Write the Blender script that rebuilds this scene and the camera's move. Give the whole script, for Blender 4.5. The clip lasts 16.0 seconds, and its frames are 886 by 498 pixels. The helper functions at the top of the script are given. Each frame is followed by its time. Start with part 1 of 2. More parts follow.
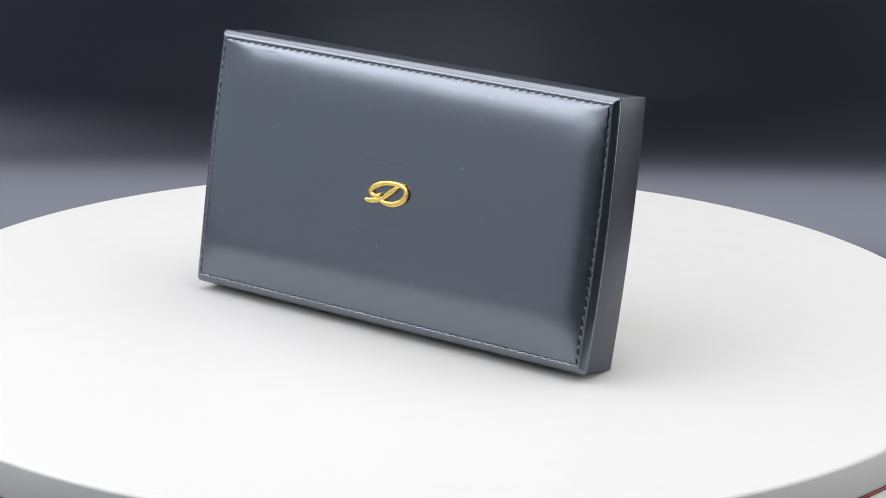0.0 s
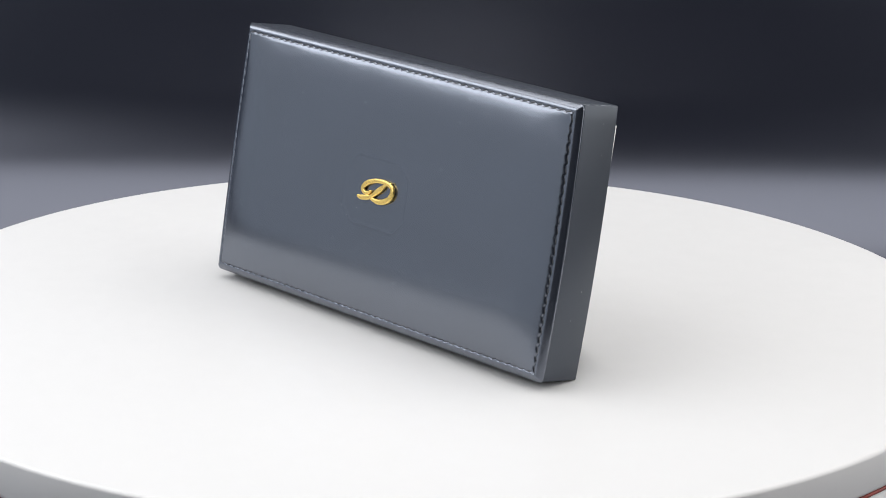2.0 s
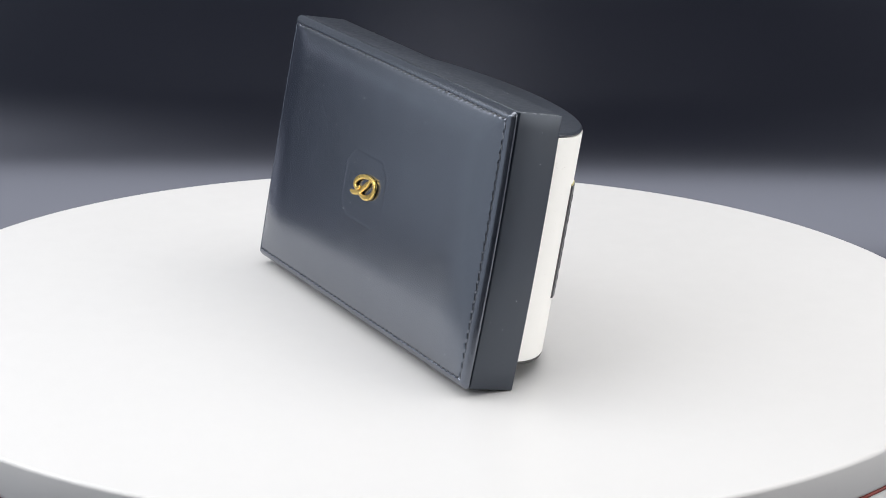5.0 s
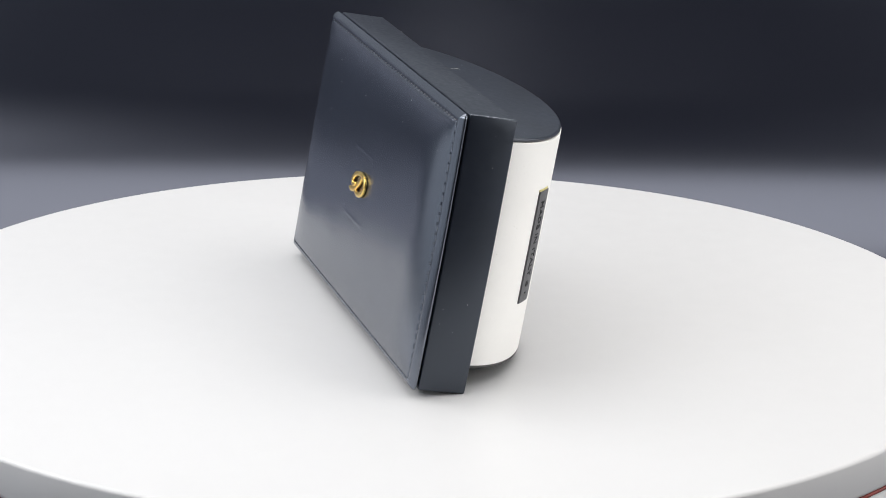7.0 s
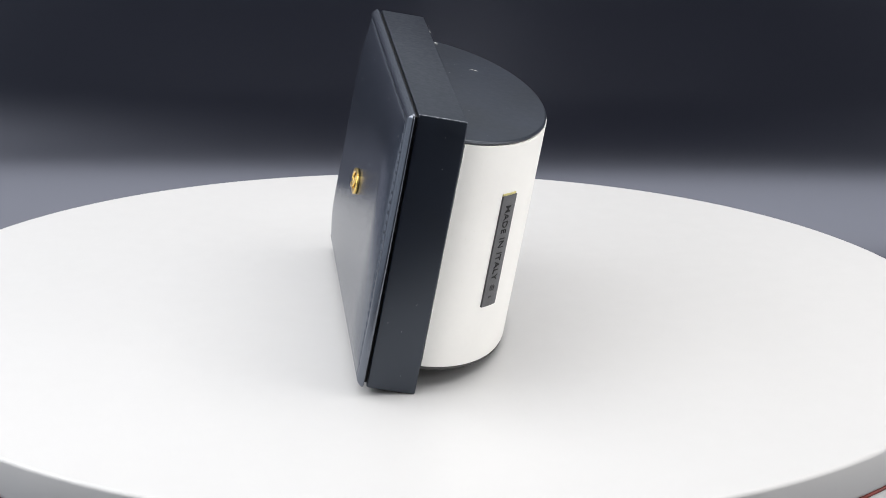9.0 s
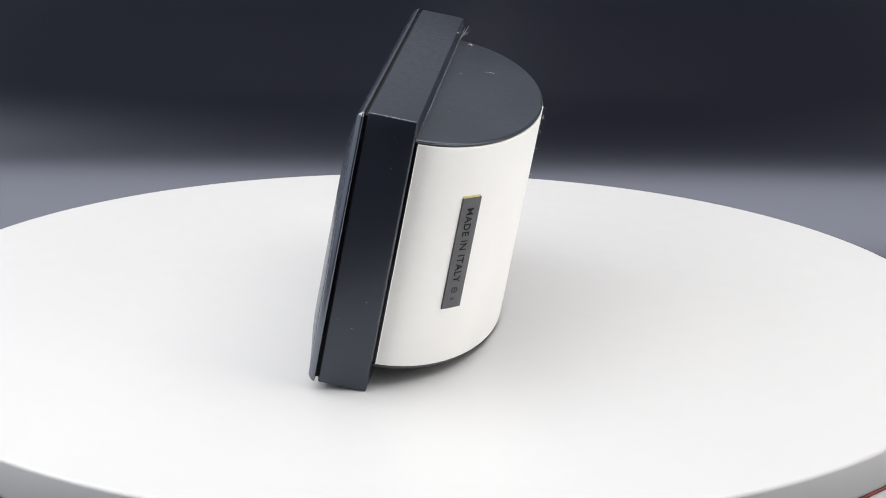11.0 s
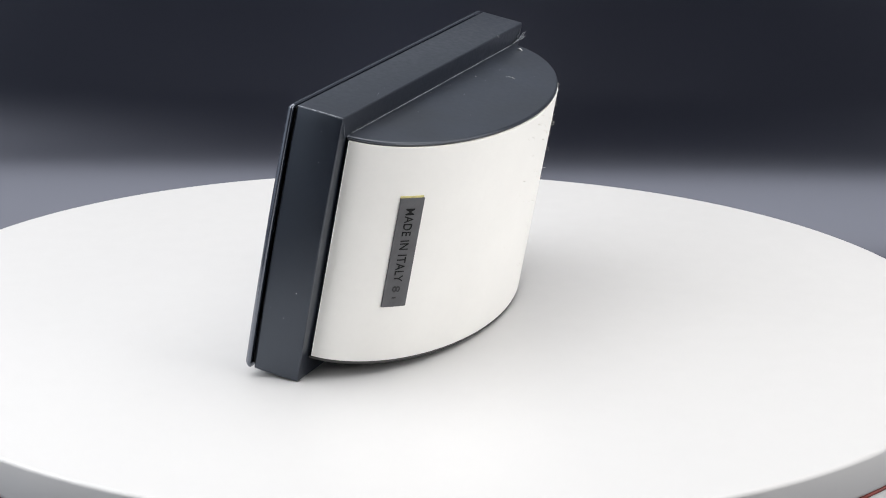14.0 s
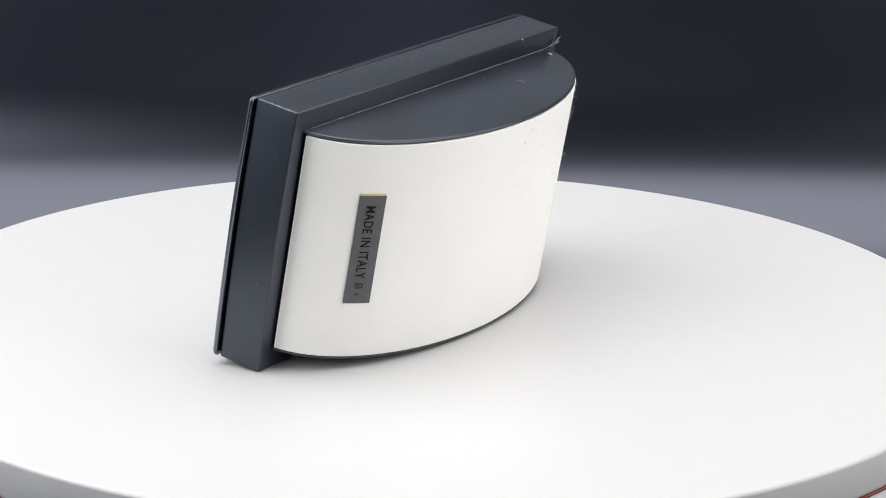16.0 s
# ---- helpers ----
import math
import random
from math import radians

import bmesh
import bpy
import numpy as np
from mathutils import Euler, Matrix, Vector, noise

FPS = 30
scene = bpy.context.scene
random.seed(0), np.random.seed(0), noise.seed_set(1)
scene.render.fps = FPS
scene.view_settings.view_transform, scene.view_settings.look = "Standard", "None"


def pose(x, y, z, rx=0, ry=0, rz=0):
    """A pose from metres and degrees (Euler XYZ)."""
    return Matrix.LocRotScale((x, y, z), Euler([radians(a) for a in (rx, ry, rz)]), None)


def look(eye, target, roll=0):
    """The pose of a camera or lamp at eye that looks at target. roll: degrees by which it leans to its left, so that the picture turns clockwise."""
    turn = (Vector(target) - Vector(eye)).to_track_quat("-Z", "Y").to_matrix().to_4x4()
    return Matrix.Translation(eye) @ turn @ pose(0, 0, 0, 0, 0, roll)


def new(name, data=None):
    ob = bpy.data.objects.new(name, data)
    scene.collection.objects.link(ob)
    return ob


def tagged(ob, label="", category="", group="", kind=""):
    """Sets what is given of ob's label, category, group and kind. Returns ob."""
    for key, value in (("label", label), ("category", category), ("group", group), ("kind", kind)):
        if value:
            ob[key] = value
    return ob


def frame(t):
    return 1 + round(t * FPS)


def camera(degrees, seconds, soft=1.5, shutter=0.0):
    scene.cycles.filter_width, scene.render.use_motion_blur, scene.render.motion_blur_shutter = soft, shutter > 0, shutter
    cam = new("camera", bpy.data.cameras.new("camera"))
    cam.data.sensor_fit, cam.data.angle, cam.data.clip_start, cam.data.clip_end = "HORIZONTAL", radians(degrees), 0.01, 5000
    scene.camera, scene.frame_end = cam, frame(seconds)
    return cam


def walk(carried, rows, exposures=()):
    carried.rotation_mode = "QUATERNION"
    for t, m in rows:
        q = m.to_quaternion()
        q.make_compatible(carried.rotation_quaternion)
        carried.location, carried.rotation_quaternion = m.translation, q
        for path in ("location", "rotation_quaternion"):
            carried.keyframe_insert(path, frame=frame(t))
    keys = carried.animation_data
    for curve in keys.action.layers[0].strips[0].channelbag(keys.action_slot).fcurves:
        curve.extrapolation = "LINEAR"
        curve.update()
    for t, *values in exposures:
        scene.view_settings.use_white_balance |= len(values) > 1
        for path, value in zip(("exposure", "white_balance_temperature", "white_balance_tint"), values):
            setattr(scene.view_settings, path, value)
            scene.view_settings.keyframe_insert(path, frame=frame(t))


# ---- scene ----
# ---------- camera: stands still on a tripod ----------
cam = camera(19.297, 16.0, 0.95)
EYE = Vector((0.0, -0.8453, 0.27301))
AIM = EYE + Vector((0.00671491, 0.95885501, -0.28381681))
walk(cam, [(0.0, look(EYE, AIM, 0.850)), (16.0, look(EYE, AIM, 0.850))])

# turn of the platter: start in degrees, degrees per second
TURN0, RATE = -36.658, -5.3573

# ---------- light: a product-photo corner with softboxes ----------
world = bpy.data.worlds.new("world")
scene.world = world
world.use_nodes = True
world.node_tree.nodes["Background"].inputs[0].default_value = (0.75, 0.85, 1.0, 1)
world.node_tree.nodes["Background"].inputs[1].default_value = 0.02
scene.view_settings.exposure = 0.0


def softbox(name, eye, target, w, h, watts, colour=(1, 1, 1)):
    d = bpy.data.lights.new(name, "AREA")
    d.shape, d.size, d.size_y, d.energy, d.color = "RECTANGLE", w, h, watts, colour
    ob = new(name, d)
    ob.matrix_world = look(eye, target)
    return ob


softbox("overhead_softbox", (0.0, 0.06, 0.80), (0.0, 0.06, 0), 1.30, 0.88, 11.1, (1.0, 0.99, 0.985))
softbox("side_softbox_a", (-0.42, -0.10, 0.15), (0, -0.10, 0.15), 0.80, 0.34, 0.55, (0.82, 0.90, 1.0))
softbox("high_softbox_a", (-0.74, 0.00, 0.58), (0, 0.03, 0.05), 1.12, 0.32, 4.7, (0.97, 0.98, 1.0))
softbox("side_softbox_b", (0.60, -0.14, 0.24), (0, -0.12, 0.17), 0.75, 0.52, 2.4, (1.0, 0.99, 0.98))
softbox("front_softbox_a", (-0.82, -0.92, 0.74), (0, 0, 0.03), 0.60, 0.60, 4.2, (1.0, 0.99, 0.98))
# unseen fill, added to brighten the white body from the front right
softbox("front_fill_b", (1.10, -0.85, 0.40), (0, 0, 0.03), 0.60, 0.60, 3.3, (1.0, 0.99, 0.98))


# ---------- materials ----------
def material(name, colour, rough=0.5, metal=0.0, vary=0.15, scale=40.0, grain=0.0, grain_scale=1500.0,
             relief=0.0, relief_scale=120.0, rough_vary=0.1, spec=0.5, pick=0.0, sheen=(1, 1, 1), ior=1.5):
    m = bpy.data.materials.new(name)
    m.use_nodes = True
    nt = m.node_tree
    b = nt.nodes["Principled BSDF"]
    b.inputs["Metallic"].default_value = metal
    b.inputs["Specular IOR Level"].default_value = spec
    b.inputs["IOR"].default_value = ior
    b.inputs["Specular Tint"].default_value = (*sheen, 1)
    co = nt.nodes.new("ShaderNodeTexCoord")

    def tex(sc, detail=4.0):
        n = nt.nodes.new("ShaderNodeTexNoise")
        n.inputs["Scale"].default_value, n.inputs["Detail"].default_value = sc, detail
        nt.links.new(co.outputs["Object"], n.inputs["Vector"])
        return n

    big, fine = tex(scale), tex(scale * 9)
    mix = nt.nodes.new("ShaderNodeMath")
    mix.operation = "MULTIPLY_ADD"
    mix.inputs[1].default_value = 0.4
    nt.links.new(fine.outputs[0], mix.inputs[0])
    nt.links.new(big.outputs[0], mix.inputs[2])
    ramp = nt.nodes.new("ShaderNodeMapRange")
    ramp.inputs["From Min"].default_value, ramp.inputs["From Max"].default_value = 0.45, 0.95
    ramp.inputs["To Min"].default_value, ramp.inputs["To Max"].default_value = 1 - vary, 1 + vary
    nt.links.new(mix.outputs[0], ramp.inputs["Value"])
    fac = ramp.outputs[0]
    if pick:
        info = nt.nodes.new("ShaderNodeObjectInfo")
        r2 = nt.nodes.new("ShaderNodeMapRange")
        r2.inputs["To Min"].default_value, r2.inputs["To Max"].default_value = 1 - pick, 1 + pick
        nt.links.new(info.outputs["Random"], r2.inputs["Value"])
        mu = nt.nodes.new("ShaderNodeMath")
        mu.operation = "MULTIPLY"
        nt.links.new(fac, mu.inputs[0])
        nt.links.new(r2.outputs[0], mu.inputs[1])
        fac = mu.outputs[0]
    sc = nt.nodes.new("ShaderNodeVectorMath")
    sc.operation = "SCALE"
    sc.inputs[0].default_value = colour
    nt.links.new(fac, sc.inputs["Scale"])
    nt.links.new(sc.outputs[0], b.inputs["Base Color"])
    rr = nt.nodes.new("ShaderNodeMapRange")
    rr.inputs["From Min"].default_value, rr.inputs["From Max"].default_value = 0.3, 0.7
    rr.inputs["To Min"].default_value = max(0.03, rough - rough_vary)
    rr.inputs["To Max"].default_value = min(1, rough + rough_vary)
    nt.links.new(fine.outputs[0], rr.inputs["Value"])
    nt.links.new(rr.outputs[0], b.inputs["Roughness"])
    last = None
    for amount, s2, dist in ((relief, relief_scale, 0.0006), (grain, grain_scale, 0.00012)):
        if amount:
            t2 = tex(s2, 3.0)
            bp = nt.nodes.new("ShaderNodeBump")
            bp.inputs["Strength"].default_value, bp.inputs["Distance"].default_value = amount, dist
            nt.links.new(t2.outputs[0], bp.inputs["Height"])
            if last:
                nt.links.new(last.outputs[0], bp.inputs["Normal"])
            last = bp
    if last:
        nt.links.new(last.outputs[0], b.inputs["Normal"])
    return m


NAVY = (0.0085, 0.0108, 0.0172)
DYE = (0.81, 0.87, 1.0)
M_PAD = material("smooth navy leather", NAVY, 0.232, vary=0.3, scale=45, grain=0.012, grain_scale=900, relief=0.012, relief_scale=260, rough_vary=0.03, spec=1.0, sheen=DYE, ior=1.9)
M_SIDE = material("matte navy leatherette", (0.0056, 0.0076, 0.0136), 0.33, vary=0.18, scale=70, grain=0.02, grain_scale=1500, relief=0.02, relief_scale=140, rough_vary=0.05, spec=1.0, sheen=(0.80, 0.88, 1.0))
M_CAP = material("dark cap leatherette", (0.0088, 0.0118, 0.0195), 0.35, vary=0.4, scale=55, grain=0.02, grain_scale=1500, relief=0.03, rough_vary=0.02, spec=1.0, sheen=(0.84, 0.90, 1.0))
M_FOOT = material("dark grey edge board", (0.040, 0.039, 0.038), 0.55, vary=0.2, scale=200)
M_THREAD = material("waxed thread", (0.055, 0.056, 0.060), 0.30, vary=0.4, scale=900, grain=0.6, grain_scale=9000, pick=0.5)
M_WHITE = material("white napped leatherette", (0.90, 0.888, 0.858), 0.62, vary=0.02, scale=45, grain=0.12, grain_scale=2400, relief=0.03)
M_FUZZ = material("white fibre", (0.80, 0.78, 0.72), 0.8, vary=0.05)
M_GOLD = material("polished gold plate", (0.94, 0.66, 0.20), 0.30, metal=1.0, vary=0.05, scale=200, rough_vary=0.06)
M_PLATE = material("grey rubber plate", (0.085, 0.085, 0.092), 0.50, vary=0.15, scale=300, grain=0.4, grain_scale=4000)
M_INK = material("black embossed lettering", (0.004, 0.004, 0.005), 0.6, vary=0.2, scale=600, spec=0.2)
M_FADED = material("worn lettering", (0.035, 0.035, 0.038), 0.5, vary=0.3, scale=900, spec=0.3)
M_WAX = material("yellowed glue edge", (0.62, 0.55, 0.24), 0.6, vary=0.2, scale=600)
M_WORN = material("worn leather edge", (0.16, 0.175, 0.20), 0.5, vary=0.6, scale=500, grain=0.5)
M_DUST = material("pale dust", (0.45, 0.46, 0.47), 0.9, vary=0.3)
M_PLATTER = material("white satin plastic", (0.605, 0.602, 0.602), 0.42, vary=0.005, scale=12, grain=0.05, grain_scale=900, rough_vary=0.05)
M_BASE = material("pale grey plastic", (0.60, 0.61, 0.62), 0.45, vary=0.04, scale=20)
M_RED = material("dark red band", (0.21, 0.022, 0.015), 0.45, vary=0.2, scale=120)
M_SHEET = material("charcoal backdrop sheet", (0.0032, 0.0039, 0.0088), 0.285, vary=0.04, scale=9, rough_vary=0.004, spec=1.0, sheen=(0.73, 0.77, 0.93), ior=1.6)
M_ROOM = material("grey studio paint", (0.19, 0.19, 0.195), 0.9, vary=0.08, scale=3, grain=0.3, grain_scale=150)
# paler tone for the unseen wall that the tray and cap tops reflect
M_BOUNCE = material("pale grey bounce surface", (0.33, 0.36, 0.40), 0.9, vary=0.05, scale=3, grain=0.3, grain_scale=150)
# near-black colour for the shade in the open gap behind the lid
M_GAP_SHADE = material("near-black painted gap shade", (0.006, 0.006, 0.007), 0.8, vary=0.1)


# ---------- mesh helpers ----------
def mesh_of(name, verts, faces, mat, smooth=True):
    me = bpy.data.meshes.new(name)
    me.from_pydata([tuple(v) for v in verts], [], faces)
    me.materials.append(mat)
    bm = bmesh.new()
    bm.from_mesh(me)
    bmesh.ops.recalc_face_normals(bm, faces=bm.faces)
    bm.to_mesh(me)
    bm.free()
    if smooth:
        for p in me.polygons:
            p.use_smooth = True
    return me


def part(name, me, parent, label=""):
    ob = new(name, me)
    ob.parent = parent
    return tagged(ob, label)


def rounded_box(lo, hi, r, seg=3):
    bm = bmesh.new()
    bmesh.ops.create_cube(bm, size=1)
    for v in bm.verts:
        v.co = Vector([lo[i] + (v.co[i] + 0.5) * (hi[i] - lo[i]) for i in range(3)])
    bmesh.ops.bevel(bm, geom=list(bm.edges), offset=r, segments=seg, profile=0.5, affect="EDGES")
    return bm


def bm_mesh(name, bm, mat, smooth=True):
    me = bpy.data.meshes.new(name)
    bmesh.ops.recalc_face_normals(bm, faces=bm.faces)
    bm.to_mesh(me)
    bm.free()
    me.materials.append(mat)
    for p in me.polygons:
        p.use_smooth = smooth
    return me


def lathe(name, profile, mat, n=256, closed=True):
    """Turns (radius, z) pairs round the z axis."""
    verts, faces = [], []
    k = len(profile)
    for i in range(n):
        a = 2 * math.pi * i / n
        for r, z in profile:
            verts.append((r * math.cos(a), r * math.sin(a), z))
    for i in range(n):
        j = (i + 1) % n
        for q in range(k - 1):
            faces.append((i * k + q, j * k + q, j * k + q + 1, i * k + q + 1))
    if closed:
        faces.append([i * k for i in range(n)])
        faces.append([i * k + k - 1 for i in range(n)])
    return mesh_of(name, verts, faces, mat)


def spline(pts, steps=8):
    """Catmull-Rom through tuples of any length."""
    P = [np.array(p, float) for p in pts]
    P = [2 * P[0] - P[1]] + P + [2 * P[-1] - P[-2]]
    out = []
    for i in range(1, len(P) - 2):
        for s in range(steps):
            t = s / steps
            out.append(0.5 * (2 * P[i] + (P[i + 1] - P[i - 1]) * t + (2 * P[i - 1] - 5 * P[i] + 4 * P[i + 1] - P[i + 2]) * t * t
                              + (3 * P[i] - P[i - 1] - 3 * P[i + 1] + P[i + 2]) * t ** 3))
    out.append(P[-2])
    return out


def tube(points, radii, side=Vector((0, 1, 0)), depth=None, n=8, square=1.0):
    """Sweep with an oval section: radius across the path, depth along the given side axis."""
    verts, faces = [], []
    m = len(points)
    for i, p in enumerate(points):
        a, b = Vector(points[max(0, i - 1)]), Vector(points[min(m - 1, i + 1)])
        d = (b - a).normalized()
        across = d.cross(side).normalized()
        s2 = across.cross(d).normalized()
        r = radii[i] if hasattr(radii, "__len__") else radii
        dep = depth if depth else r
        for q in range(n):
            ang = 2 * math.pi * q / n
            c, s = math.cos(ang), math.sin(ang)
            c, s = math.copysign(abs(c) ** square, c), math.copysign(abs(s) ** square, s)
            verts.append(Vector(p) + across * (r * c) + s2 * (dep * s))
    for i in range(m - 1):
        for q in range(n):
            w = (q + 1) % n
            faces.append((i * n + q, i * n + w, (i + 1) * n + w, (i + 1) * n + q))
    faces.append(list(range(n)))
    faces.append([(m - 1) * n + q for q in range(n)])
    return verts, faces


def join(pieces):
    verts, faces = [], []
    for v, f in pieces:
        o = len(verts)
        verts += v
        faces += [[i + o for i in q] for q in f]
    return verts, faces


# ---------- the setting ----------
FLOOR_Z = -0.055


def backdrop():
    """One sheet: flat under the turntable, then swept up behind it."""
    prof = [(-1.6, FLOOR_Z), (-0.8, FLOOR_Z), (-0.2, FLOOR_Z)]
    y0, rad, top = SWEEP_Y, SWEEP_R, radians(SWEEP_TILT)
    for i in range(41):
        a = top * i / 40
        prof.append((y0 + rad * math.sin(a), FLOOR_Z + rad * (1 - math.cos(a))))
    y1, z1 = prof[-1]
    prof += [(y1 + d * math.cos(top), z1 + d * math.sin(top)) for d in (0.03, 0.06, 0.09, 0.12)]
    xs = [-1.5 + 3.0 * i / 40 for i in range(41)]
    verts = [(x, y, z) for x in xs for y, z in prof]
    k = len(prof)
    faces = [(i * k + j, (i + 1) * k + j, (i + 1) * k + j + 1, i * k + j + 1) for i in range(40) for j in range(k - 1)]
    ob = new("backdrop", mesh_of("backdrop", verts, faces, M_SHEET))
    so = ob.modifiers.new("thick", "SOLIDIFY")
    so.thickness, so.offset = 0.002, 0
    tagged(ob, "dark charcoal backdrop sheet swept up behind the turntable", "backdrop", kind="structure")


SWEEP_Y, SWEEP_R, SWEEP_TILT = 0.190, 0.082, 82
backdrop()


def room():
    # all unseen; the north wall is added paler to brighten reflections in the case's top
    t = 0.05
    boxes = {"wall_north": ((-1.9, 0.8, -0.9), (1.9, 0.8 + t, 1.9)), "wall_south": ((-1.9, -1.9 - t, -0.9), (1.9, -1.9, 1.9)),
             "wall_west": ((-1.9 - t, -1.9, -0.9), (-1.9, 0.8, 1.9)), "wall_east": ((1.9, -1.9, -0.9), (1.9 + t, 0.8, 1.9)),
             "ceiling": ((-1.9, -1.9, 1.9), (1.9, 0.8, 1.9 + t)), "floor": ((-1.9, -1.9, -0.9 - t), (1.9, 0.8, -0.9))}
    for name, (lo, hi) in boxes.items():
        ob = new(name, bm_mesh(name, rounded_box(lo, hi, 0.002, 1), M_BOUNCE if name == "wall_north" else M_ROOM, False))
        tagged(ob, "unseen plain grey painted studio " + name.split("_")[0], name.split("_")[0], kind="structure")
    # the worktop under the sheet
    ob = new("work_table", None)
    tagged(ob, "plain grey worktop under the backdrop sheet", "table")
    part("tabletop", bm_mesh("tabletop", rounded_box((-1.55, -1.65, FLOOR_Z - 0.042), (1.55, 0.5, FLOOR_Z - 0.0015), 0.004, 2), M_ROOM, False), ob)
    for x in (-1.45, 1.45):
        for y in (-1.55, 0.40):
            part("leg", bm_mesh("leg", rounded_box((x - 0.03, y - 0.03, -0.9), (x + 0.03, y + 0.03, FLOOR_Z - 0.042), 0.003, 1), M_ROOM, False), ob)


room()

# ---------- turntable ----------
R = 0.18590


def turntable():
    ob = new("turntable", None)
    ob.location = (-0.0013, 0, FLOOR_Z)
    tagged(ob, "round white motorised display turntable with a thin red band", "turntable")
    up = -FLOOR_Z
    rr = 0.0013
    prof = [(0.03, up), (R - rr, up)]
    for i in range(1, 12):
        a = math.pi / 2 * i / 12
        prof.append((R - rr + rr * math.sin(a), up - rr + rr * math.cos(a)))
    prof += [(R, up - rr), (R, up - 0.0113), (R - 0.0006, up - 0.0125), (R - 0.003, up - 0.0129), (0.03, up - 0.0129)]
    platter = part("platter", lathe("platter", prof, M_PLATTER, 360), ob, "smooth satin white round platter")
    part("red_band", lathe("red_band", [(0.03, up - 0.0131), (R - 0.0012, up - 0.0131), (R - 0.0008, up - 0.0136), (R - 0.0012, up - 0.0143), (0.03, up - 0.0143)], M_RED), ob, "thin dark red ring under the platter")
    part("base", lathe("base", [(0.03, up - 0.0145), (R - 0.002, up - 0.0145), (R - 0.001, up - 0.0155), (R - 0.001, 0.004), (R - 0.004, 0.0), (0.03, 0.0)], M_BASE), ob, "pale grey plastic base")
    return ob, platter


turntable_ob, platter = turntable()

# ---------- the case: length 0.16, height 0.088, leaning back 10 degrees ----------
L2, H, T = 0.080, 0.0881, 0.0162
LEAN = 10.06
BASE_X, BASE_Y = 0.00209, -0.0261
DR_A, DR_S, DR_W = 0.0748, 0.0366, 0.0148      # half-oval body behind the tray
V_LO, V_HI = 0.0067, 0.0813
GAP = 0.0013                                   # recessed dark joint between tray and body

case = new("presentation_case", None)
tagged(case, "dark navy leather case with white half-oval back, standing on edge", "case")


def lw(u, v, w):
    """Case space: x along the length, z up the face, y from the front to the back."""
    return Vector((u, w, v))


LID_W = -0.0008                                # the lid's back edge lies this far before the case's origin


def bowed(u, v):
    """The long ends of the case bow outwards at mid-height."""
    k = max(0.0, 1 - ((v - H / 2) / (H / 2)) ** 2)
    return u * (1 + (0.0011 if u > 0 else 0.0005) / L2 * k)


# outline of the imprint left by the emblem's backing plate: half width, low, high, cut corners
IMP_U, IMP_LO, IMP_HI, IMP_CUT = 0.0152, 0.0320, 0.0552, 0.0050


def imprint(u, v):
    """Distance to the octagon's outline."""
    x, y = abs(u + 0.0012) - IMP_U, abs(v - (IMP_LO + IMP_HI) / 2) - (IMP_HI - IMP_LO) / 2
    d = max(x, y, (x + y + IMP_CUT) / 1.4142)
    return d


# stitched seam: half length, low and high rows, stitches a row
SEAM_U, SEAM_LO, SEAM_HI, NS, NV = 0.0784, 0.0029, 0.0852, 50, 26


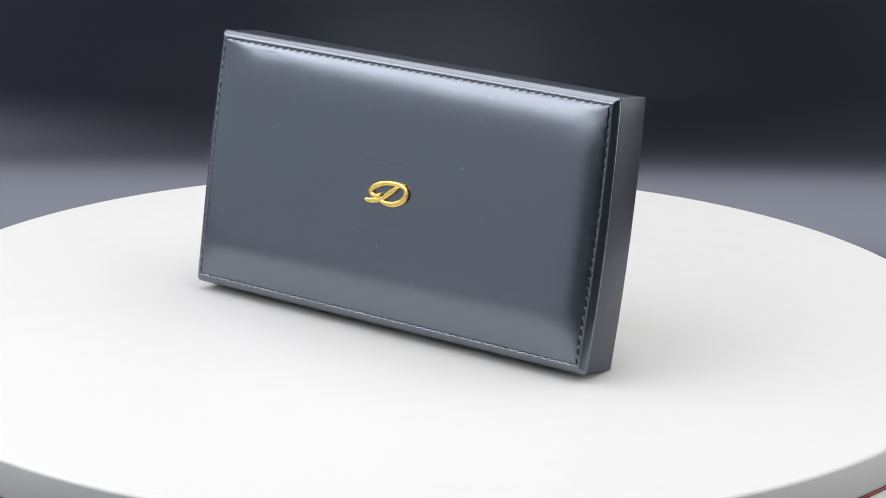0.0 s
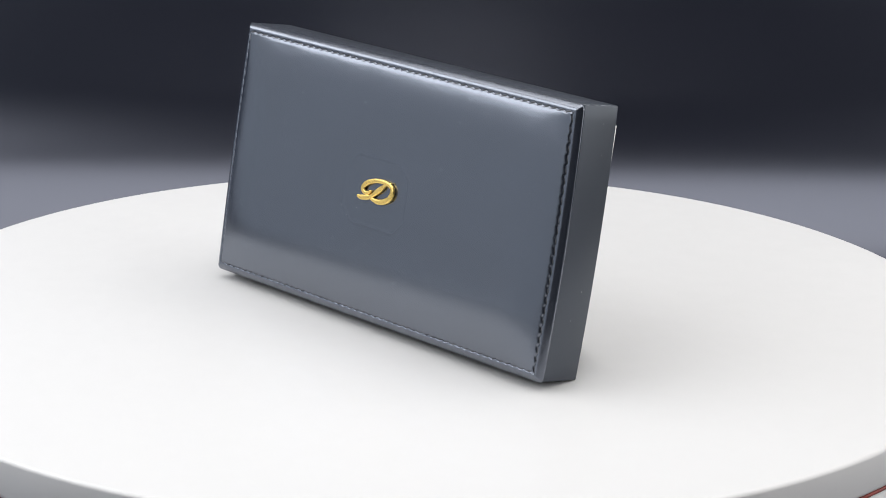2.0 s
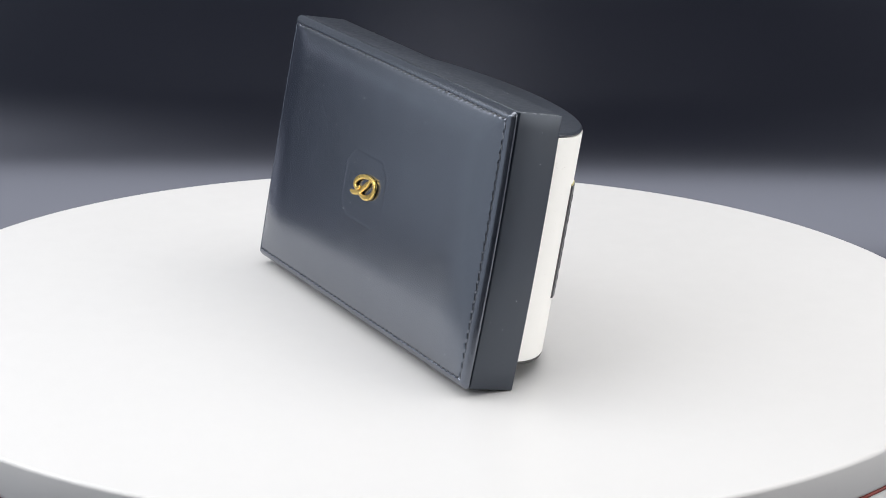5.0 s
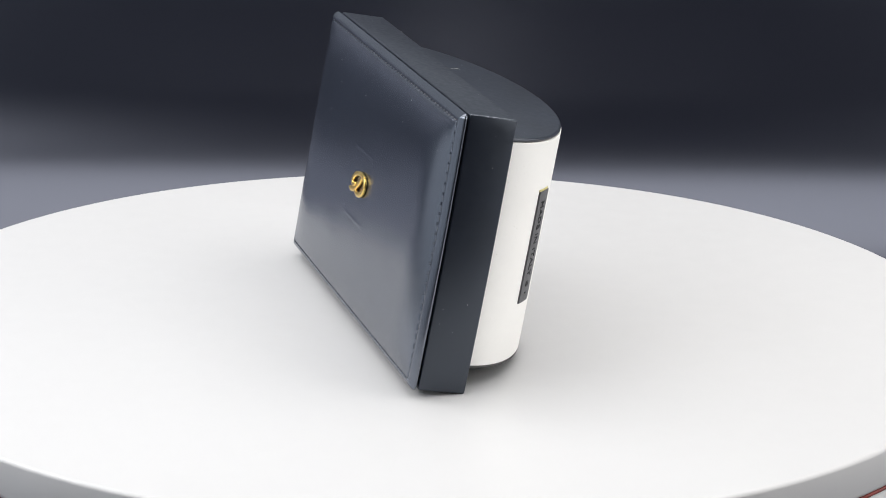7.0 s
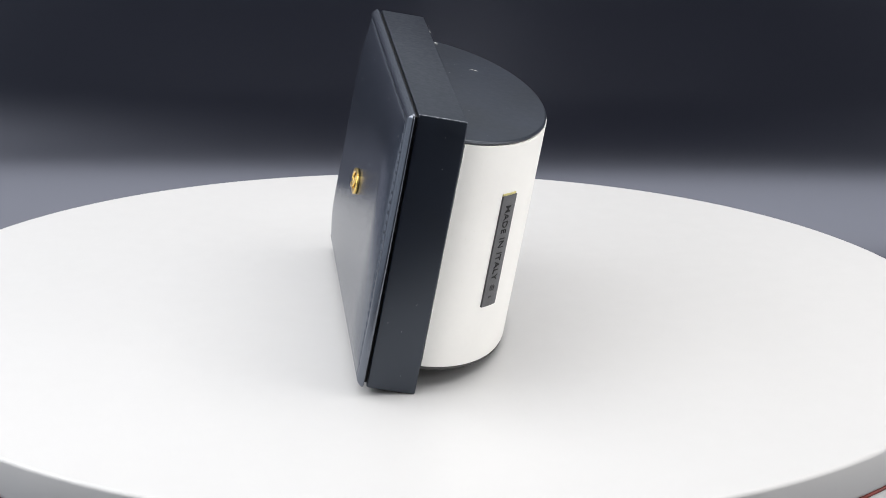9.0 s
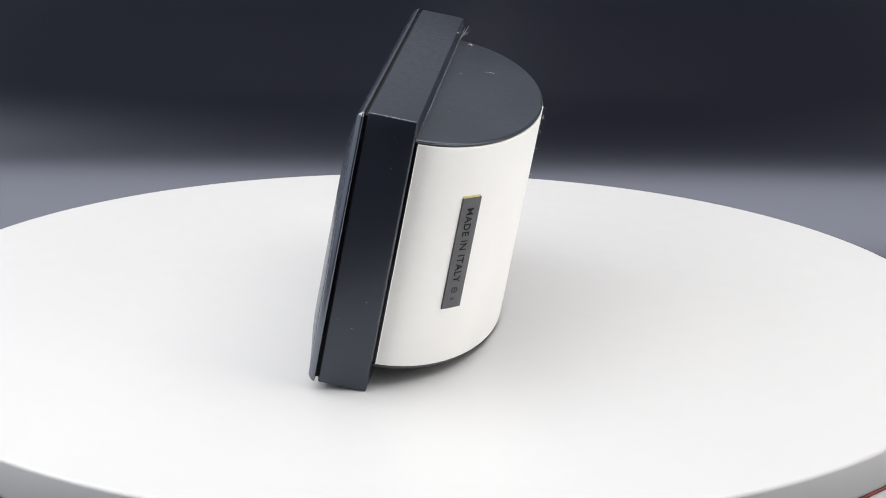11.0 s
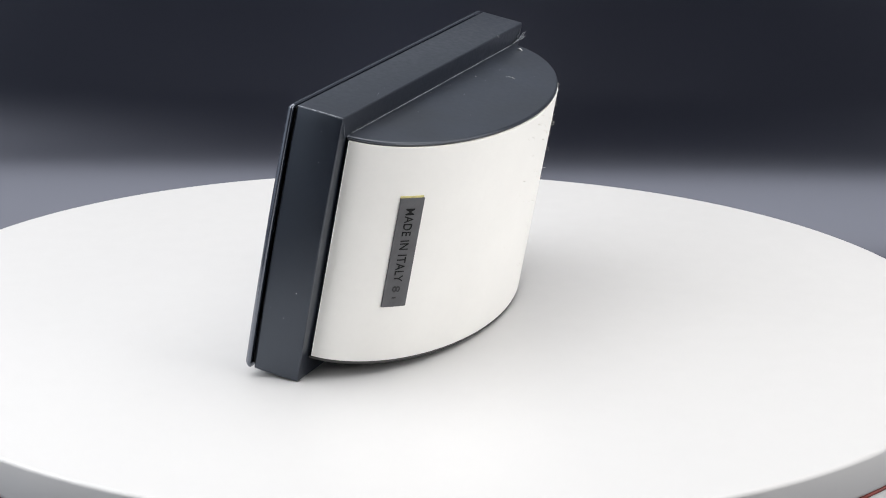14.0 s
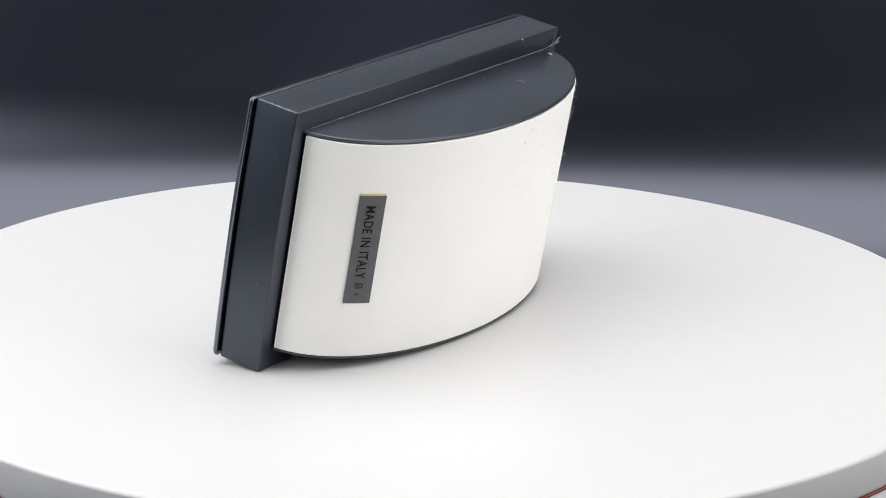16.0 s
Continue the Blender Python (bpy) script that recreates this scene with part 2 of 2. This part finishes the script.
def lid():
    lu, lo, hi = 0.0813, 0.0000, 0.0881
    step = 0.0004

    def ticks(a, b):
        edge = [0, 0.00012, 0.0003, 0.0006, 0.0009, 0.0012, 0.0014, 0.0016, 0.0018, 0.0020, 0.0022, 0.0024, 0.0026, 0.0028, 0.0030, 0.0032, 0.0034, 0.0036, 0.0038, 0.0041, 0.0044]
        n = int((b - a - 0.0088) / step)
        return [a + e for e in edge] + [a + 0.0044 + (b - a - 0.0088) * i / n for i in range(1, n)] + [b - e for e in reversed(edge)]

    us, vs = ticks(-lu, lu), ticks(lo, hi)

    def depth(u, v):
        d1, d2 = lu - abs(u), (hi - lo) / 2 - abs(v - (hi + lo) / 2)
        d = min(d1, d2)
        q = 1 - min(1.0, max(0.0, d) / 0.0033)
        rim = 0.0018 * (1 - q ** 2.4)
        along = (u + SEAM_U) / (2 * SEAM_U / NS) if d2 < d1 else (v - SEAM_LO) / ((SEAM_HI - SEAM_LO) / NV)
        p = along % 1.0
        saw = (p / 0.72 if p < 0.72 else (1 - p) / 0.28) - 0.5
        lean_in = 1 if (d2 < d1) == (v > 0.044) else -1
        if d1 <= d2:
            lean_in = 1 if u < 0 else -1
        off = d - 0.0029 + 0.00052 * saw * lean_in
        groove = 0.00043 * math.exp(-(off / 0.00020) ** 2) + 0.00010 * math.exp(-((d - 0.0029) / 0.0009) ** 2)
        pillow = 0.0
        if d > 0.0027:
            a = 1 - (1 - min(1.0, (d1 - 0.0027) / 0.0200)) ** 2.6
            b = 1 - (1 - min(1.0, (d2 - 0.0027) / 0.0200)) ** 2.6
            pillow = 0.0026 * max(0.0, a * b)
        o = imprint(u, v)
        mark = 0.00005 * math.exp(-(o / 0.0005) ** 2) - 0.00002 * (1 if o < 0 else math.exp(-(o / 0.0006) ** 2))
        soft = 0.00006 * noise.noise((u * 60, v * 60, 3.0))
        return -(rim - groove + pillow + mark + (soft if d > 0.0045 else 0)) + LID_W

    nu, nv = len(us), len(vs)

    def rounded(u, v, cr=0.0016):
        """Plan position with the lid's corners rounded off."""
        mid = (hi + lo) / 2
        a, b = cr - (lu - abs(u)), cr - ((hi - lo) / 2 - abs(v - mid))
        if a > 0 and b > 0:
            k = max(a, b) / math.hypot(a, b)
            u = math.copysign(lu - cr + a * k, u)
            v = mid + math.copysign((hi - lo) / 2 - cr + b * k, v - mid)
        return bowed(u, v), v

    verts = [lw(*rounded(u, v), depth(u, v)) for u in us for v in vs]
    faces = [(i * nv + j, (i + 1) * nv + j, (i + 1) * nv + j + 1, i * nv + j + 1) for i in range(nu - 1) for j in range(nv - 1)]
    ring = [i * nv for i in range(nu)] + [(nu - 1) * nv + j for j in range(1, nv)] + [i * nv + nv - 1 for i in range(nu - 2, -1, -1)] + [j for j in range(nv - 2, 0, -1)]
    o = len(verts)
    for i in ring:
        q = verts[i]
        verts.append(Vector((q.x, 0.0006 + LID_W, q.z)))
    n = len(ring)
    for i in range(n):
        faces.append((ring[i], ring[(i + 1) % n], o + (i + 1) % n, o + i))
    o2 = len(verts)
    for i in ring:
        q = verts[i]
        verts.append(Vector((q.x * 0.984, 0.0007 + LID_W, lo + (q.z - lo) * 0.972 + 0.00123)))
    for i in range(n):
        faces.append((o + i, o + (i + 1) % n, o2 + (i + 1) % n, o2 + i))
    faces.append([o2 + i for i in range(n)])
    ob = part("lid", mesh_of("lid", verts, faces, M_PAD), case, "padded smooth navy leather lid with stitched border")
    return ob, depth


lid_ob, lid_depth = lid()


def stitches():
    """A thread stitch: a slanted bead that dives into the leather at both ends."""
    pts = [Vector((-0.00126, 0.00030, -0.00026)), Vector((-0.00098, 0.00002, -0.00019)), Vector((-0.00036, -0.00009, -0.00007)),
           Vector((0.00036, -0.00009, 0.00007)), Vector((0.00098, 0.00002, 0.00019)), Vector((0.00126, 0.00030, 0.00026))]
    v, f = tube(pts, [0.00008, 0.00013, 0.00016, 0.00016, 0.00013, 0.00008], n=6)
    me = mesh_of("stitch", v, f, M_THREAD)
    rnd = random.Random(4)

    def put(u, v, turn):
        ob = new("stitch", me)
        ob.parent = lid_ob
        ob.location = (bowed(u, v), lid_depth(u, v) - rnd.uniform(0.00000, 0.00008), v)
        ob.rotation_euler = (0, radians(turn + rnd.uniform(-5, 5)), 0)

    for i in range(NS):
        u = -SEAM_U + 2 * SEAM_U * (i + 0.36) / NS
        put(u, SEAM_HI, 0)
        put(u, SEAM_LO, 0)
    for i in range(NV):
        v = SEAM_LO + (SEAM_HI - SEAM_LO) * (i + 0.36) / NV
        put(-SEAM_U, v, -90)
        put(SEAM_U, v, -90)


stitches()


def emblem():
    y = -0.0058
    a = [(-8.7, 41.3, .50), (-7.2, 41.1, .85), (-5.0, 41.4, .95), (-2.3, 42.2, .75), (0.1, 44.1, .95), (2.0, 45.6, .95), (3.2, 46.6, .6), (4.6, 47.6, .45)]
    b = [(-3.2, 41.9, .45), (-1.0, 41.35, .70), (1.4, 41.1, .9), (3.9, 41.6, 1.0), (6.4, 43.0, 1.05), (7.5, 45.0, 1.0), (7.2, 46.7, .8), (5.8, 47.6, .7),
         (3.2, 48.0, .75), (-0.5, 47.8, .8), (-4.2, 46.7, .9), (-6.4, 45.0, .9), (-6.6, 43.7, .8), (-5.2, 43.0, .7), (-3.6, 43.2, .65), (-2.6, 44.0, .45)]
    c = [(5.6, 48.0, .25), (6.3, 48.2, .3), (6.8, 48.2, .2)]
    pieces = []
    for st in (a, b, c):
        s = spline(st, 7)
        pieces.append(tube([lw(p[0] / 1000, p[1] / 1000, y) for p in s], [max(0.2, p[2]) * 0.00095 for p in s], depth=0.00055, n=12, square=0.55))
    ob = part("emblem", mesh_of("emblem", *join(pieces), M_GOLD), case, "polished gold flourish emblem on short pins")
    for u, v in ((-4.2, 46.7), (6.4, 43.2), (-5.0, 41.4)):
        vv, ff = tube([lw(u / 1000, v / 1000, y), lw(u / 1000, v / 1000, -0.0044)], 0.0005, side=Vector((1, 0, 0)))
        part("pin", mesh_of("pin", vv, ff, M_GOLD), ob)


emblem()


def tray():
    bm = rounded_box((-L2, 0.0009, 0.0), (L2, T, H), 0.0005, 4)
    for i in range(1, 16):
        bmesh.ops.bisect_plane(bm, geom=list(bm.verts) + list(bm.edges) + list(bm.faces), plane_co=(0, 0, H * i / 16), plane_no=(0, 0, 1))
    for q in bm.verts:
        q.co.x = bowed(q.co.x, q.co.z)
    ob = part("tray", bm_mesh("tray", bm, M_SIDE), case, "leatherette-wrapped rectangular tray with sharp edges")
    # a near-black slab stands in for the shade inside the lid gap
    part("seam_lining", bm_mesh("seam_lining", rounded_box((-L2 + 0.0012, -0.0002, 0.0012), (L2 - 0.0012, 0.0012, H - 0.0012), 0.0002, 1), M_GAP_SHADE, False), ob, "near-black slab painted as the shade between lid and tray")
    rnd = random.Random(8)
    for u in (L2 - 0.00030,):
        n = 40
        pts = [lw(u + rnd.uniform(-0.00008, 0.00008), H - 0.00028 + rnd.uniform(-0.00007, 0.00007), 0.0010 + (T - 0.0017) * i / n) for i in range(n + 1)]
        v, f = tube(pts, [rnd.uniform(0.00016, 0.00034) for _ in pts], side=Vector((1, 0, 0)), n=6)
        part("worn_edge", mesh_of("worn_edge", v, f, M_WORN), ob, "pale scuffed corner edge")
    # folds of the wrap on the back, from the corners inwards
    for side in (-1, 1):
        pts = [lw(side * (L2 - 0.0004), H - 0.0006, T - 0.0003), lw(side * (L2 - 0.0018), H - 0.0030, T + 0.00004), lw(side * (L2 - 0.0034), H - 0.0058, T + 0.00006), lw(side * (L2 - 0.0046), H - 0.0080, T)]
        v, f = tube(pts, [0.00018, 0.00024, 0.00022, 0.0001], side=Vector((0, 1, 0)), n=6)
        part("wrap_fold", mesh_of("wrap_fold", v, f, M_SIDE), ob, "folded leatherette corner")
    # the lid's scuffed upper corner
    pts = [lw(L2 - 0.0022, H - 0.0001, -0.0004), lw(L2 - 0.0009, H - 0.0004, -0.0005), lw(L2 - 0.0003, H - 0.0011, -0.0005), lw(L2 - 0.0001, H - 0.0024, -0.0004)]
    v, f = tube(pts, [0.00010, 0.00026, 0.00022, 0.00008], n=6)
    part("worn_edge", mesh_of("worn_edge", v, f, M_WORN), ob, "pale scuffed corner edge")


tray()


def oval(phi, grow=0.0):
    """Half-oval plan of the body at the angle phi, pushed outwards by grow."""
    u, w = DR_A * math.sin(phi), DR_W + DR_S * math.cos(phi)
    nu, nw = DR_S * math.sin(phi), DR_A * math.cos(phi)
    k = math.hypot(nu, nw)
    return u + grow * nu / k, w + grow * nw / k


def slab(name, v0, v1, grow, r, mat, n=96, seg=4, back=T):
    """A half-oval slab between two heights with rounded rims."""
    prof = [(grow - r + r * math.sin(math.pi / 2 * i / seg), v0 + r - r * math.cos(math.pi / 2 * i / seg)) for i in range(seg + 1)]
    prof += [(grow - r + r * math.cos(math.pi / 2 * i / seg), v1 - r + r * math.sin(math.pi / 2 * i / seg)) for i in range(seg + 1)]
    verts, faces = [], []
    k = len(prof)
    for i in range(n + 1):
        phi = -math.pi / 2 + math.pi * i / n
        for g, v in prof:
            u, w = oval(phi, g)
            verts.append(lw(u, v, max(w, back - 0.0003)))
    for i in range(n):
        for j in range(k - 1):
            faces.append((i * k + j, (i + 1) * k + j, (i + 1) * k + j + 1, i * k + j + 1))
    faces.append([i * k for i in range(n + 1)])
    faces.append([i * k + k - 1 for i in range(n + 1)])
    faces.append(list(range(k)))
    faces.append([n * k + j for j in range(k)])
    faces.append([0, k - 1, n * k + k - 1, n * k])
    me = mesh_of(name, verts, faces, mat)
    return me


def body():
    ob = part("body", slab("body", V_LO + 0.0010, V_HI - 0.0014, 0.0, 0.0003, M_WHITE, 128, back=T + GAP), case, "curved half-oval body in white napped leatherette")
    part("top_cap", slab("top_cap", V_HI - 0.0015, V_HI, -0.0003, 0.0009, M_CAP, back=T + GAP * 0.3), ob, "dark leatherette end cap")
    part("bottom_cap", slab("bottom_cap", V_LO, V_LO + 0.0011, -0.0001, 0.0005, M_FOOT, back=T + GAP * 0.6), ob, "dark grey board end cap")
    part("joint", bm_mesh("joint", rounded_box((-DR_A + 0.0012, T - 0.0004, V_LO + 0.0005), (DR_A - 0.0012, T + GAP + 0.002, V_HI - 0.0013), 0.0004, 2), M_SIDE), ob, "dark recessed joint against the tray")
    # glue line where the cap meets the tray
    rnd = random.Random(5)
    n = 90
    pts = [lw(-0.0715 + 0.143 * i / n, V_HI + rnd.uniform(-0.0001, 0.00012), T + 0.0002) for i in range(n + 1)]
    v, f = tube(pts, [rnd.uniform(0.00016, 0.00024) for _ in pts], n=6)
    part("glue_line", mesh_of("glue_line", v, f, M_WORN), ob, "uneven pale glue line along the seam")
    # frayed fibres over the seam
    frayed = []
    for i in range(46):
        u = 0.0715 - abs(rnd.gauss(0, 0.016))
        a = lw(u, V_HI + 0.0001, T + 0.0002)
        b = lw(u + rnd.uniform(-0.0010, 0.0010), V_HI + rnd.uniform(0.0003, 0.0014), T + rnd.uniform(0.0001, 0.0009))
        frayed.append(tube([a, (a + b) / 2 + Vector((rnd.uniform(-0.0002, 0.0002), 0.0001, 0)), b], [0.00004, 0.00005, 0.00002], side=Vector((0.3, 0.9, 0.2)), n=3))
    fray = part("frayed_fibres", mesh_of("frayed_fibres", *join(frayed), M_WORN), ob, "short pale frayed fibres along the seam")
    tagged(fray, kind="stuff")
    return ob


body_ob = body()


def label_plate():
    phi0, half = radians(54.6), 0.00442
    speed = math.hypot(DR_A * math.cos(phi0), DR_S * math.sin(phi0))
    v0, v1 = 0.0266, 0.06326

    def on(s, v, lift):
        """s metres along the wall from the plate's middle (towards the oval's middle), v up, lift outwards."""
        u, w = oval(phi0 - s / speed, lift)
        return lw(u, v, w)

    def plate(s0, s1, a, b, t, n=10):
        verts, faces = [], []
        for i in range(n + 1):
            s = s0 + (s1 - s0) * i / n
            e = 0.0001
            for v, l in ((a, -0.0001), (a, t - e), (a + e, t), (b - e, t), (b, t - e), (b, -0.0001)):
                verts.append(on(s, v, l))
        for i in range(n):
            for j in range(5):
                faces.append((i * 6 + j, (i + 1) * 6 + j, (i + 1) * 6 + j + 1, i * 6 + j + 1))
        faces.append(list(range(6)))
        faces.append([n * 6 + j for j in range(6)])
        return verts, faces

    ob = part("label_plate", mesh_of("label_plate", *plate(-half, half, v0, v1, 0.0006), M_PLATE, False), case, "grey rubber plate reading MADE IN ITALY 8")
    part("glue_edge", mesh_of("glue_edge", *plate(-half, half * 0.96, v1 - 0.0001, v1 + 0.0006, 0.0003), M_WAX, False), ob, "yellowed glue along the plate's top")

    def lettering(text, start, length, cap, ink):
        cu = bpy.data.curves.new("lettering", "FONT")
        cu.body, cu.size, cu.extrude, cu.resolution_u, cu.space_character = text, 1.0, 0.5, 3, 1.08
        cu.offset = 0.003
        tmp = new("lettering", cu)
        bpy.context.view_layer.update()
        me = bpy.data.meshes.new_from_object(tmp.evaluated_get(bpy.context.evaluated_depsgraph_get()))
        bpy.data.objects.remove(tmp)
        xs = [q.co.x for q in me.vertices]
        ys = [q.co.y for q in me.vertices]
        x0, k = min(xs), length / (max(xs) - min(xs))
        y0, ky = min(ys), cap / (max(ys) - min(ys))
        for q in me.vertices:
            q.co = on((q.co.y - y0) * ky - cap / 2 - 0.0002, start - (q.co.x - x0) * k, 0.00055 + 0.00018 * (q.co.z + 0.5))
        me.materials.clear()
        me.materials.append(ink)
        part("lettering", me, ob, "black raised capitals")

    lettering("MADE IN ITALY", v1 - 0.0034, 0.0246, 0.0032, M_INK)
    lettering("8", v1 - 0.0295, 0.0021, 0.0029, M_FADED)
    part("lettering_bar", mesh_of("lettering_bar", *plate(-0.0012, 0.0002, v1 - 0.0338, v1 - 0.0332, 0.00075, 3), M_FADED, False), ob, "worn unreadable mark")


label_plate()


def fuzz():
    """Fine fibres standing off the napped wall."""
    rnd = random.Random(11)
    pieces = []
    for i in range(340):
        phi = rnd.uniform(-1.5, -0.25) if i % 3 else rnd.uniform(-1.5, 0.1) if i % 2 else rnd.uniform(1.25, 1.5)
        v = V_HI - 0.003 - abs(rnd.gauss(0, 0.026))
        if v < 0.012 or oval(phi)[1] < T + GAP + 0.0006:
            continue
        ln = rnd.uniform(0.0002, 0.0006) * (2.2 if rnd.random() < 0.08 else 1)
        if phi > 1.2 and i % 4:
            continue
        u, w = oval(phi, -0.0001)
        u2, w2 = oval(phi + rnd.uniform(-0.008, 0.008), ln)
        a, b = lw(u, v, w), lw(u2, v + rnd.uniform(-0.0005, 0.0005), w2)
        mid = (a + b) / 2 + Vector((0, 0, rnd.uniform(-0.0001, 0.0001)))
        pieces.append(tube([a, mid, b], [0.00005, 0.00004, 0.00003], side=Vector((0.3, 0.2, 0.9)), n=3))
    for i in range(36):
        phi = rnd.uniform(-1.45, 0.0)
        v = V_HI - 0.0022 - abs(rnd.gauss(0, 0.012))
        ln = rnd.uniform(0.0006, 0.0014)
        u, w = oval(phi, -0.0001)
        u2, w2 = oval(phi + rnd.uniform(-0.012, 0.012), ln * 0.6)
        u3, w3 = oval(phi + rnd.uniform(-0.02, 0.02), ln)
        a, b, c = lw(u, v, w), lw(u2, v + rnd.uniform(-0.0003, 0.0003), w2), lw(u3, v + rnd.uniform(-0.0009, 0.0006), w3)
        pieces.append(tube([a, b, c], [0.00006, 0.00006, 0.00003], side=Vector((0.3, 0.2, 0.9)), n=4))
    ob = part("fibre_nap", mesh_of("fibre_nap", *join(pieces), M_FUZZ), body_ob, "fine white fibres standing off the wall")
    tagged(ob, kind="stuff")


fuzz()


def dust():
    rnd = random.Random(21)
    pieces = []

    def speck(p, r, normal, stretch=1.0):
        n = Vector(normal).normalized()
        t = n.orthogonal().normalized()
        t.rotate(Matrix.Rotation(rnd.uniform(0, 6.28), 3, n))
        pieces.append(tube([p - t * r * stretch, p + n * r * 0.4, p + t * r * stretch], [r * 0.4, r * 0.7, r * 0.3], side=n, n=5))

    for i in range(48):
        u, v = rnd.uniform(-0.076, 0.076), rnd.uniform(0.006, 0.082)
        speck(lw(u, v, lid_depth(u, v)), rnd.uniform(0.00006, 0.00015), (0, -1, 0), rnd.choice((1, 1, 1, 2)))
    for i in range(12):
        phi, k = rnd.uniform(-1.3, 1.3), rnd.uniform(0.1, 0.9)
        u, w = oval(phi)
        speck(lw(u * k, V_HI, T + (w - T) * k), rnd.uniform(0.00006, 0.00014), (0, 0, 1), rnd.choice((1, 1, 3)))
    for i in range(7):
        speck(lw(rnd.uniform(-L2, L2), H, rnd.uniform(0.002, T)), rnd.uniform(0.00006, 0.00015), (0, 0, 1))
        q = rnd.uniform(0.004, H)
        speck(lw(bowed(L2, q), q, rnd.uniform(0.003, T)), rnd.uniform(0.00006, 0.00016), (1, 0, 0))
    # chips and a loose thread at the far end of the seam
    speck(lw(-0.0687, V_HI, 0.0207), 0.0006, (0, 0, 1), 1.5)
    speck(lw(-0.0550, H - 0.0004, T), 0.0004, (0, 1, 1), 1.0)
    hair = [lw(-0.0319, V_HI + 0.0001, 0.0292), lw(-0.0325, V_HI + 0.0002, 0.0303), lw(-0.0326, V_HI + 0.0002, 0.0313), lw(-0.0322, V_HI + 0.0001, 0.0322)]
    pieces.append(tube(hair, [0.00004, 0.00006, 0.00006, 0.00009], side=Vector((0, 0, 1)), n=5))
    strands = []
    for du, dv, dw in ((-0.0022, 0.0034, 0.0016), (-0.0030, 0.0014, 0.0010), (-0.0012, 0.0020, 0.0022), (-0.0036, 0.0024, 0.0004)):
        a = lw(-0.0725, V_HI + 0.0001, T + 0.0002)
        b = lw(-0.0765, V_HI + 0.0010, T + 0.0006)
        strands.append(tube([a, b, b + lw(du * 0.5, dv * 0.4, dw * 0.6), b + lw(du, dv, dw)], [0.00022, 0.00026, 0.00018, 0.00006], n=5))
    tv, tf = join(strands)
    part("loose_thread", mesh_of("loose_thread", tv, tf, M_WORN), case, "frayed grey thread at the seam's end")
    ob = part("dust", mesh_of("dust", *join(pieces), M_DUST), case, "pale dust specks on the leather")
    tagged(ob, kind="stuff")


dust()


# ---------- what moves: the platter turns, the case rides on it ----------
def motions():
    spin, ride = [], []
    for i in range(33):
        t = 0.5 * i
        a = TURN0 + RATE * t
        spin.append((t, pose(0, 0, 0, 0, 0, a)))
        ride.append((t, pose(0, 0, 0, 0, 0, a) @ pose(BASE_X, BASE_Y, T * math.sin(radians(LEAN)), -LEAN, 0, 0)))
    walk(platter, spin)
    walk(case, ride)


motions()
